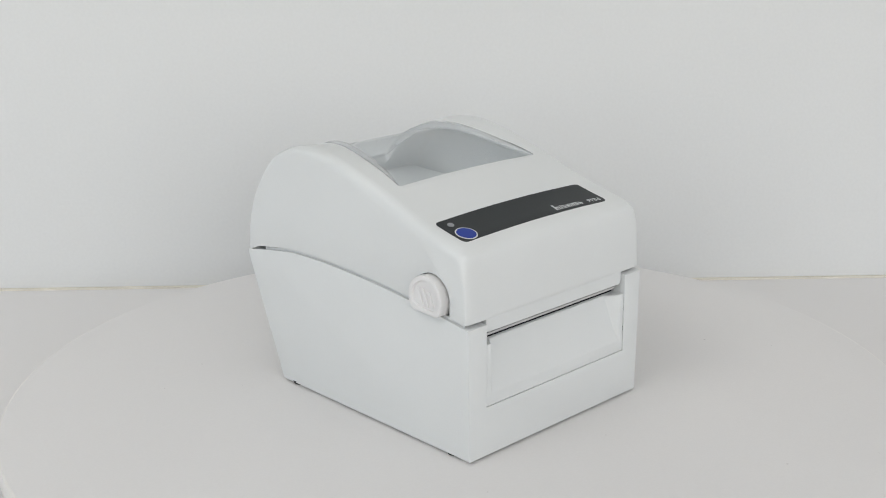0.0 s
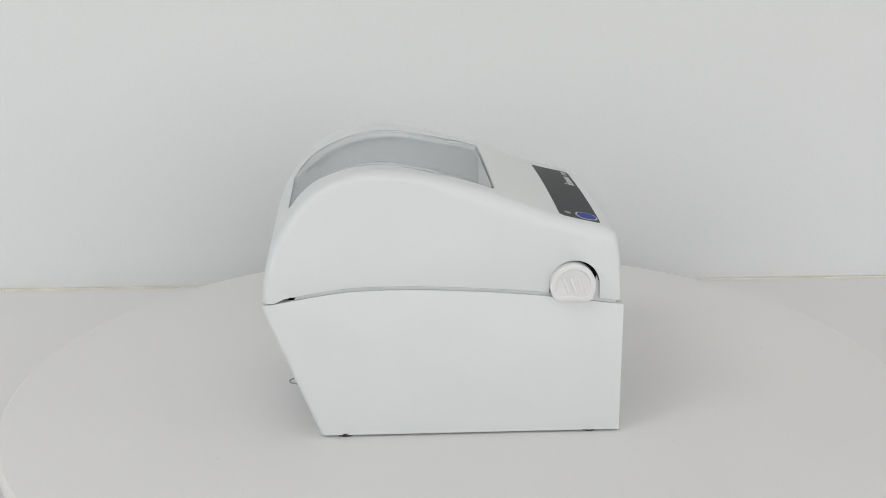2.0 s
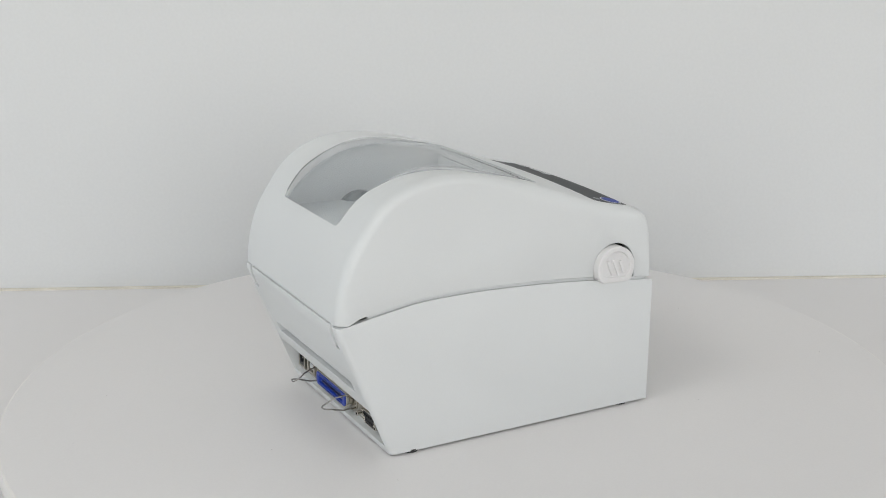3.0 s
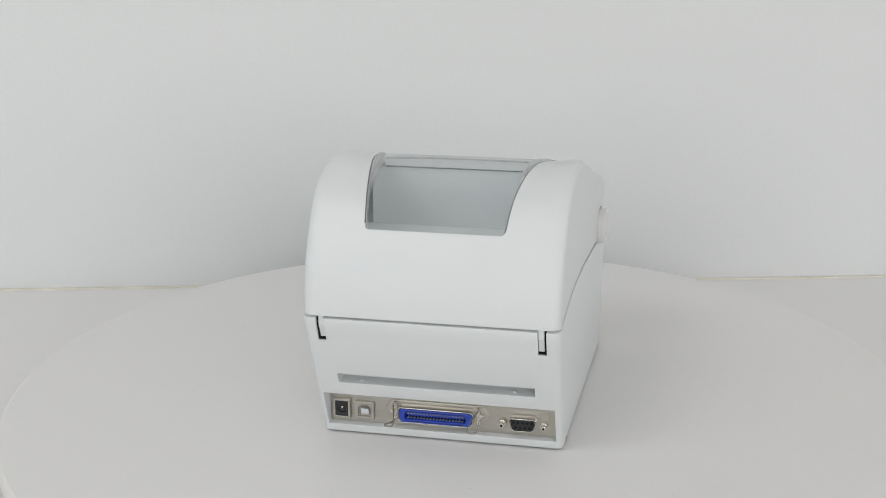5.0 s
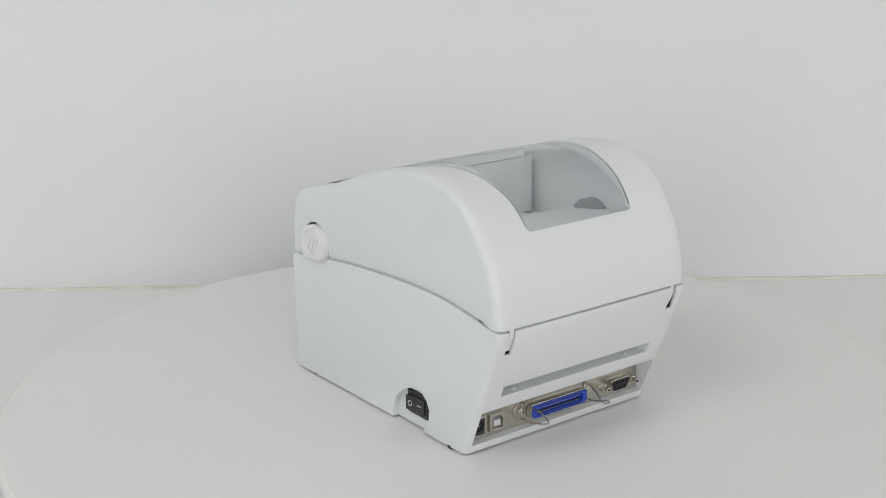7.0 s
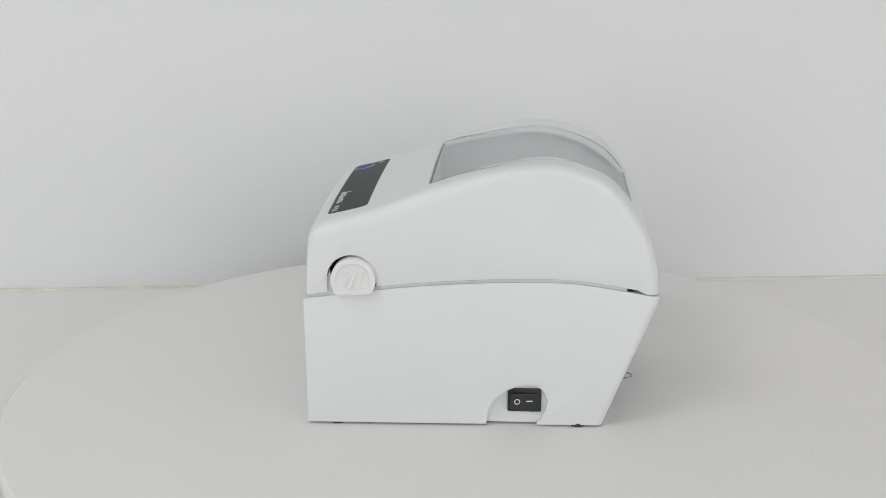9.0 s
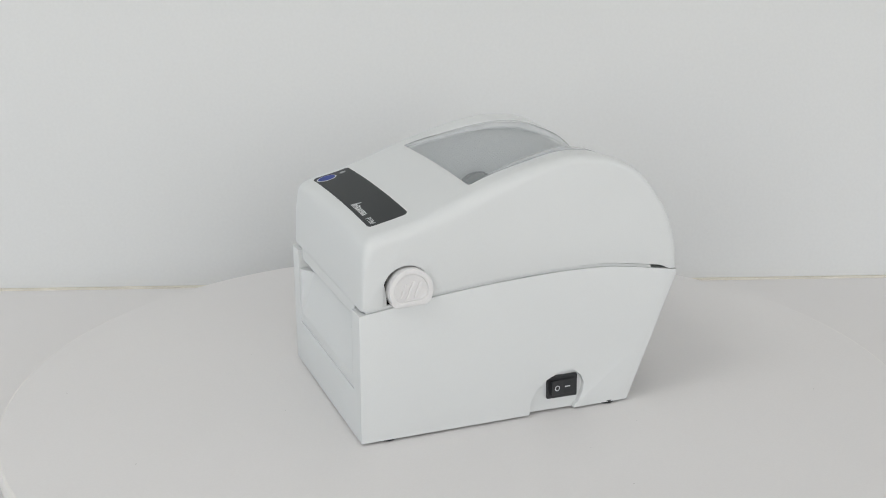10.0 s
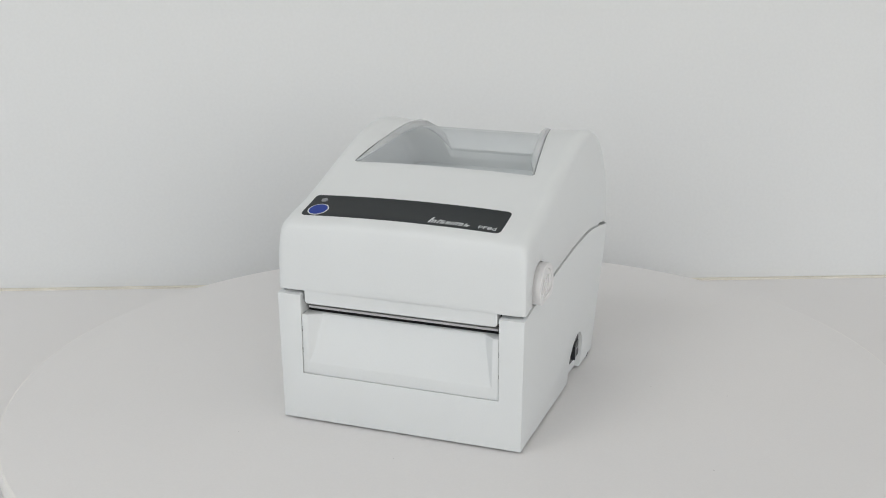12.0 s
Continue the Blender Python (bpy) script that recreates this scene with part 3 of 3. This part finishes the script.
def make_knobs(p):
    for s in (-1, 1):
        solid, dish = bmesh.new(), bmesh.new()
        prism(solid, knob_outline(13.7, 84.9), "x", s * 74.6, s * 84.2)
        prism(dish, knob_outline(10.4, 88.0), "x", s * 83.1, s * 90)
        k = mesh_part("latch_knob", carved(solid, [dish], 0.9, 3, 30), KNOB, p, "ribbed white plastic lid release latch", smooth=40)
        for d, h in ((-4.6, 4.6), (-0.2, 6.0), (4.2, 5.4)):
            bm = bmesh.new()
            prism(bm, rounded(-1.0, 1.0, -h, h, 0.9), "x", -0.6, 0.9, 0.35)
            lean = Matrix.Translation((s * 83.1, KNOB_Y + d, KNOB_Z + 0.2)) @ Matrix.Rotation(radians(-22), 4, "X")
            if s < 0:
                lean = lean @ Matrix.Rotation(radians(180), 4, "Z")
            bmesh.ops.transform(bm, verts=bm.verts, matrix=lean)
            part("rib", bm, KNOB, k, smooth=40)
        # black plate puts the gap's shade into colour behind the knob
        bm = bmesh.new()
        prism(bm, circle(30.0, 94.2, 14.9, 30, 0, 180) + [(15.1, 84.6), (44.9, 86.0)], "x", s * 74.2, s * 74.9)
        part("latch_gap_shade", bm, DARK, k, "black plate standing for the shaded gap round the latch")
        bm = bmesh.new()
        prism(bm, [(14.2, 84.0), (18.0, 84.4), (18.0, 92.0), (16.4, 99.0), (14.2, 93.0)], "x", s * 74.8, s * 77.3, 0.3)
        part("cheek", bm, PLASTIC, k)


def skin_patch(x0, x1, y0, y1, r, h, nx=48, ny=10):
    """A thin rounded sheet lying on the lid's skin."""
    bm = bmesh.new()
    up = []
    for i in range(nx + 1):
        u = i / nx
        x = x0 + (x1 - x0) * (0.5 - 0.5 * math.cos(math.pi * u))
        d = min(x - x0, x1 - x)
        cut = r - math.sqrt(max(r * r - (r - d) ** 2, 0)) if d < r else 0.0
        up.append([(x, y) for y in np.linspace(y0 + cut, y1 - cut, ny + 1)])
    lay = [[[bm.verts.new((x, y, top_z(x, y) + dz)) for x, y in col] for col in up] for dz in (h, -0.3)]
    for g in lay[:1]:
        for a, b in zip(g, g[1:]):
            for k in range(ny):
                bm.faces.new((a[k], b[k], b[k + 1], a[k + 1]))
    t, u = lay
    for i in range(nx):
        for k in (0, ny):
            bm.faces.new((t[i][k], t[i + 1][k], u[i + 1][k], u[i][k]))
    for i in (0, nx):
        for k in range(ny):
            bm.faces.new((t[i][k], t[i][k + 1], u[i][k + 1], u[i][k]))
    bmesh.ops.remove_doubles(bm, verts=bm.verts, dist=0.005)
    bmesh.ops.recalc_face_normals(bm, faces=bm.faces)
    return bm


def on_skin(bm, h):
    """Lay a flat drawing in x and y on the lid's skin."""
    for v in bm.verts:
        v.co.z += top_z(v.co.x, v.co.y) + h
    return bm


def make_panel(p):
    panel = part("control_panel", skin_patch(-69.4, 60.2, 13.2, 38.2, 3.2, 0.12), LABEL, p, "charcoal control panel strip with white print", smooth=40)
    bm = bmesh.new()
    prism(bm, circle(-60.4, 20.6, 6.7, 40), "z", 0, 0.25)
    part("button_ring", on_skin(bm, 0.02), WHITEINK, panel, "white printed ring")
    bm = bmesh.new()
    prism(bm, circle(-60.4, 20.6, 5.9, 40), "z", 0, 0.32, 0.1)
    part("feed_button", on_skin(bm, 0.12), BLUE, panel, "round blue feed button")
    bm = bmesh.new()
    prism(bm, circle(-61.5, 32.2, 2.1, 24), "z", 0, 0.5, 0.2)
    part("status_light", on_skin(bm, 0.05), LEDM, panel, "small unlit grey status light")
    # maker's mark as plain slanted strokes of uneven width
    x, y = 14.0, 15.6
    for w, hgt, gap in ((1.3, 6.4, 0.5), (0.8, 3.4, 0.75), (0.8, 3.3, 0.8), (0.9, 4.4, 0.9), (0.8, 3.4, 0.35), (1.1, 2.2, 0.8), (0.8, 3.4, 0.4), (0.9, 3.3, 0.7),
                        (0.8, 3.4, 0.7), (0.8, 3.3, 0.7), (0.8, 3.3, 0.8), (0.8, 3.4, 0.35), (1.1, 2.2, 0.8), (0.9, 3.4, 0.45), (1.0, 1.0, 0.6)):
        bm = bmesh.new()
        prism(bm, [(x, y), (x + w, y), (x + w + hgt * 0.22, y + hgt), (x + hgt * 0.22, y + hgt)], "z", 0, 0.1)
        part("mark_stroke", on_skin(bm, 0.15), WHITEINK, panel)
        x += (w + gap) * 1.12
    for x0, x1, y0 in ((15.2, 18.0, 18.3), (20.6, 23.4, 18.6), (24.6, 26.4, 16.9), (29.2, 33.6, 18.3), (35.2, 37.2, 16.9)):
        bm = bmesh.new()
        x0, x1 = 14 + (x0 - 14) * 1.12, 14 + (x1 - 14) * 1.12
        prism(bm, [(x0, y0), (x1, y0), (x1 + 0.15, y0 + 0.7), (x0 + 0.15, y0 + 0.7)], "z", 0, 0.1)
        part("mark_stroke", on_skin(bm, 0.16), WHITEINK, panel)
    cu = bpy.data.curves.new("model_code", "FONT")
    cu.body, cu.size, cu.extrude = "PF8d", 4.9, 0.04
    tmp = new("work", cu)
    me = bpy.data.meshes.new_from_object(tmp.evaluated_get(bpy.context.evaluated_depsgraph_get()))
    bpy.data.objects.remove(tmp)
    bm = bmesh.new()
    bm.from_mesh(me)
    wide = max(v.co.x for v in bm.verts)
    bmesh.ops.scale(bm, vec=(11.4 / wide, 1, 1), verts=bm.verts)
    bmesh.ops.translate(bm, vec=(45.4, 15.4, 0), verts=bm.verts)
    part("model_code", on_skin(bm, 0.2), WHITEINK, panel, "white printed model code")


def make_switch(p):
    bm = bmesh.new()
    prism(bm, rounded(125.1, 146.1, 7.0, 22.2, 0.8), "x", 71.2, 73.7, 0.4)
    sw = part("power_switch", bm, BLACK, p, "black rocker power switch")
    bm = bmesh.new()
    prism(bm, [(-8.2, 0), (8.2, 0), (8.2, 1.0), (0.5, 1.5), (-8.2, 3.2)], "z", -4.9, 4.9, 0.35)
    bmesh.ops.transform(bm, verts=bm.verts, matrix=Matrix(((0, 1, 0, 73.4), (1, 0, 0, 135.6), (0, 0, 1, 14.6), (0, 0, 0, 1))))
    bmesh.ops.recalc_face_normals(bm, faces=bm.faces)
    rk = part("rocker", bm, BLACK, sw)
    bm = bmesh.new()
    ring_o, ring_i = circle(0, 0, 1.9, 24), circle(0, 0, 1.25, 24)
    a, b = [bm.verts.new((0, y, z)) for y, z in ring_o], [bm.verts.new((0, y, z)) for y, z in ring_i]
    for k in range(24):
        bm.faces.new((a[k], a[(k + 1) % 24], b[(k + 1) % 24], b[k]))
    bmesh.ops.transform(bm, verts=bm.verts, matrix=Matrix.Translation((76.15, 131.1, 14.6)) @ Matrix.Rotation(radians(11), 4, "Z"))
    part("off_mark", bm, WHITEINK, rk, "white printed off circle")
    bm = bmesh.new()
    box(bm, -0.05, 0.05, -1.9, 1.9, -0.35, 0.35)
    bmesh.ops.transform(bm, verts=bm.verts, matrix=Matrix.Translation((74.82, 138.8, 14.6)) @ Matrix.Rotation(radians(4), 4, "Z"))
    part("on_mark", bm, WHITEINK, rk, "white printed on bar")


def make_ports(p):
    bm = bmesh.new()
    box(bm, -70.2, 70.2, 179.5, 181, 4.2, 29.2)
    plate = part("port_plate", bm, STEEL, p, "brushed metal plate holding the ports")
    # power jack
    solid, c = bmesh.new(), bmesh.new()
    prism(solid, rounded(58.9, 66.8, 8.8, 18.6, 0.6), "y", 180, 183.6)
    prism(c, circle(62.8, 14.0, 3.2, 24), "y", 182, 190)
    jack = mesh_part("power_jack", carved(solid, [c], 0.25, 2), BLACK, plate, "black round power jack", smooth=35)
    bm = bmesh.new()
    prism(bm, circle(62.8, 14.0, 0.7, 12), "y", 181.5, 183.0, 0.2)
    part("pin", bm, SHELL, jack)
    solid, c = bmesh.new(), bmesh.new()
    prism(solid, rounded(57.4, 68.2, 7.4, 20.0, 0.5), "y", 180, 183.9)
    prism(c, rounded(58.8, 66.9, 8.7, 18.7, 0.5), "y", 179, 190)
    mesh_part("bezel", carved(solid, [c], 0.2, 2), STEEL, jack)
    # square data socket
    solid, c = bmesh.new(), bmesh.new()
    prism(solid, rounded(42.4, 54.4, 7.4, 19.0, 0.5), "y", 180, 183.4)
    prism(c, [(44.2, 9.0), (52.6, 9.0), (52.6, 14.6), (50.4, 17.0), (46.4, 17.0), (44.2, 14.6)], "y", 181, 190)
    usb = mesh_part("data_socket", carved(solid, [c], 0.3, 2), STEEL, plate, "square metal data socket")
    bm = bmesh.new()
    box(bm, 45.9, 50.9, 180.6, 183.0, 10.8, 14.4, 0.3)
    part("tongue", bm, WHITEINK, usb)
    # wide parallel socket: flange, nickel shell, blue insert with rows of contacts
    bm = bmesh.new()
    prism(bm, [(-29, 8), (-33.5, 13), (-33.5, 16), (-29, 21), (35, 21), (39.5, 16), (39.5, 13), (35, 8)], "y", 180.8, 182.0, 0.3)
    par = part("parallel_socket", bm, STEEL, plate, "wide blue printer socket in a nickel shell")
    par.matrix_basis = Matrix.LocRotScale((0.375 * MM, 0, 0.6 * MM), None, (0.875, 1, 1))
    solid, c = bmesh.new(), bmesh.new()
    shape = [(-23.6, 17.6), (-23.6, 11.4), (-21.2, 8.8), (27.2, 8.8), (29.6, 11.4), (29.6, 17.6), (28.2, 18.8), (-22.2, 18.8)]
    inner = [(-22.8, 17.3), (-22.8, 11.7), (-20.8, 9.5), (26.8, 9.5), (28.8, 11.7), (28.8, 17.3), (27.6, 18.1), (-21.6, 18.1)]
    prism(solid, shape, "y", 181, 188.2)
    prism(c, inner, "y", 183, 195)
    mesh_part("shell", carved(solid, [c], 0.3, 2), SHELL, par, "nickel shell", smooth=30)
    solid, c = bmesh.new(), bmesh.new()
    prism(solid, [(-22.7, 17.2), (-22.7, 11.8), (-20.7, 9.6), (26.7, 9.6), (28.7, 11.8), (28.7, 17.2), (27.5, 18.0), (-21.5, 18.0)], "y", 181.5, 188.9)
    prism(c, rounded(-18.6, 24.6, 11.6, 16.0, 0.6), "y", 183.5, 195)
    ins = mesh_part("insert", carved(solid, [c], 0.3, 2), CBLUE, par, "bright blue plastic insert", smooth=30)
    bm = bmesh.new()
    box(bm, -17.6, 23.6, 183.2, 186.2, 13.1, 14.5, 0.3)
    part("blade", bm, CBLUE, ins)
    tooth = bmesh.new()
    box(tooth, -0.45, 0.45, -1.5, 1.5, -0.4, 0.4)
    bmesh.ops.scale(tooth, vec=(MM, MM, MM), verts=tooth.verts)
    tme = bpy.data.meshes.new("contact")
    tooth.to_mesh(tme)
    tooth.free()
    tme.materials.append(STEEL)
    hole = bmesh.new()
    box(hole, -0.6, 0.6, -0.3, 0.3, -0.32, 0.32)
    bmesh.ops.scale(hole, vec=(MM, MM, MM), verts=hole.verts)
    hme = bpy.data.meshes.new("cavity")
    hole.to_mesh(hme)
    hole.free()
    hme.materials.append(DARK)
    for k in range(18):
        x = -16.2 + k * 2.262
        for z in (12.4, 15.2):
            o = new("contact", tme)
            o.parent, o.location = ins, (x * MM, 186.0 * MM, z * MM)
        for z in (10.7, 17.0):
            o = new("cavity", hme)
            o.parent, o.location = ins, (x * MM, 188.75 * MM, z * MM)
    bm = bmesh.new()
    box(bm, -17.2, 24.4, 183.3, 183.8, 11.7, 15.9)
    part("cavity_back", bm, DARK, ins)
    for s, cx in ((-1, -26.5), (1, 32.5)):
        for z in (14.4,):
            bm = bmesh.new()
            prism(bm, circle(cx + s * 2.0, z, 1.9, 20), "y", 182, 183.8, 0.4)
            prism(bm, circle(cx + s * 2.0, z, 0.9, 6), "y", 183.6, 184.6, 0.1)
            part("screw", bm, SHELL, par)
        bm = bmesh.new()
        box(bm, cx - 1.2, cx + 1.2, 182, 187, 19.2, 20.0, 0.2)
        box(bm, cx - 1.2, cx + 1.2, 182, 187, 9.0, 9.8, 0.2)
        box(bm, cx - 1.2, cx + 1.2, 182, 183, 9.0, 20.0, 0.2)
        part("bail_bracket", bm, SHELL, par)
        bm = bmesh.new()
        tube(bm, bail_path(s, cx), 0.52)
        part("bail_wire", bm, WIRE, par, "bent spring wire bail", smooth=60)
    # nine-way serial socket
    bm = bmesh.new()
    prism(bm, rounded(-66.0, -35.4, 7.4, 19.4, 1.5), "y", 180.8, 181.2, 0.1)
    ser = part("serial_socket", bm, STEEL, plate, "small black nine-hole socket in a nickel shell")
    ser.matrix_basis = pose(0, 0, 0.9 * MM)
    dee = [(-41.8, 15.7), (-43.6, 9.3), (-44.8, 8.4), (-55.6, 8.4), (-56.8, 9.3), (-58.6, 15.7), (-57.4, 16.7), (-43.0, 16.7)]
    solid, c = bmesh.new(), bmesh.new()
    prism(solid, dee, "y", 181, 187.0)
    prism(c, [(-50.2 + (x + 50.2) * 0.93, 12.5 + (z - 12.5) * 0.86) for x, z in dee], "y", 184, 195)
    mesh_part("shell", carved(solid, [c], 0.3, 2), SHELL, ser, smooth=30)
    bm = bmesh.new()
    prism(bm, [(-50.2 + (x + 50.2) * 0.91, 12.5 + (z - 12.5) * 0.83) for x, z in dee], "y", 183, 186.7, 0.3)
    blk = part("socket_block", bm, BLOCK, ser)
    for k in range(9):
        x, z = (-44.7 - k * 2.77, 14.1) if k < 5 else (-46.1 - (k - 5) * 2.77, 11.0)
        bm = bmesh.new()
        prism(bm, circle(x, z, 0.75, 10), "y", 186.5, 186.85)
        part("pin_hole", bm, DARK, blk)
    for x in (-37.8, -63.0):
        bm = bmesh.new()
        prism(bm, circle(x, 12.5, 2.5, 6), "y", 181.0, 186.0, 0.3)
        prism(bm, circle(x, 12.5, 1.6, 16), "y", 185.8, 189.4, 0.3)
        js = part("jack_screw", bm, SHELL, ser, "hexagonal nickel jack screw")
        bm = bmesh.new()
        prism(bm, circle(x, 12.5, 0.8, 12), "y", 189.3, 189.5)
        part("thread_hole", bm, DARK, js)


def bail_path(s, cx):
    """The bent path of one spring-wire bail, out from its bracket and back."""
    return [(cx, 184, 19.0), (cx + s * 0.5, 187, 19.5), (cx - s * 2.4, 196, 17.8), (cx - s * 3.8, 201, 15.0), (cx - s * 3.5, 204, 13.8), (cx - s * 2.4, 205, 13.5), (cx + s * 1.1, 204.6, 13.5), (cx + s * 2.1, 203, 13.2), (cx + s * 2.3, 200, 12.6), (cx + s * 1.2, 192, 9.9), (cx, 187, 9.6), (cx, 184, 9.6)]


def label_printer():
    p = tagged(new("label_printer"), "white plastic desktop label printer with charcoal control strip on the turntable", "label printer")
    make_base(p)
    make_lid(p)
    make_bay(p)
    make_front(p)
    make_knobs(p)
    make_panel(p)
    make_switch(p)
    make_ports(p)
    return p


walls()
table()
spin = turntable()
printer = label_printer()

# ---- movement: the turntable turns almost evenly and carries the printer ----
START = 45.4
TURN = [(0.0, 0.0), (2.5, 61.4), (5.0, 123.3), (7.0, 172.0), (9.5, 233.4), (12.0, 294.2)]
TURN_FINE = spline(TURN, 10)
OFF_X, OFF_Y = 0.0607, -0.0690


def motions():
    spins, rows = [], []
    for k in range(25):
        t = k * 0.5
        a = float(np.interp(t, [q[0] for q in TURN_FINE], [q[1] for q in TURN_FINE]))
        c, s = math.cos(radians(a)), math.sin(radians(a))
        spins.append((t, pose(0, 0, TABLE_Z, 0, 0, a)))
        rows.append((t, pose(c * OFF_X - s * OFF_Y, s * OFF_X + c * OFF_Y, 0, 0, 0, START + a)))
    walk(spin, spins)
    walk(printer, rows)


motions()
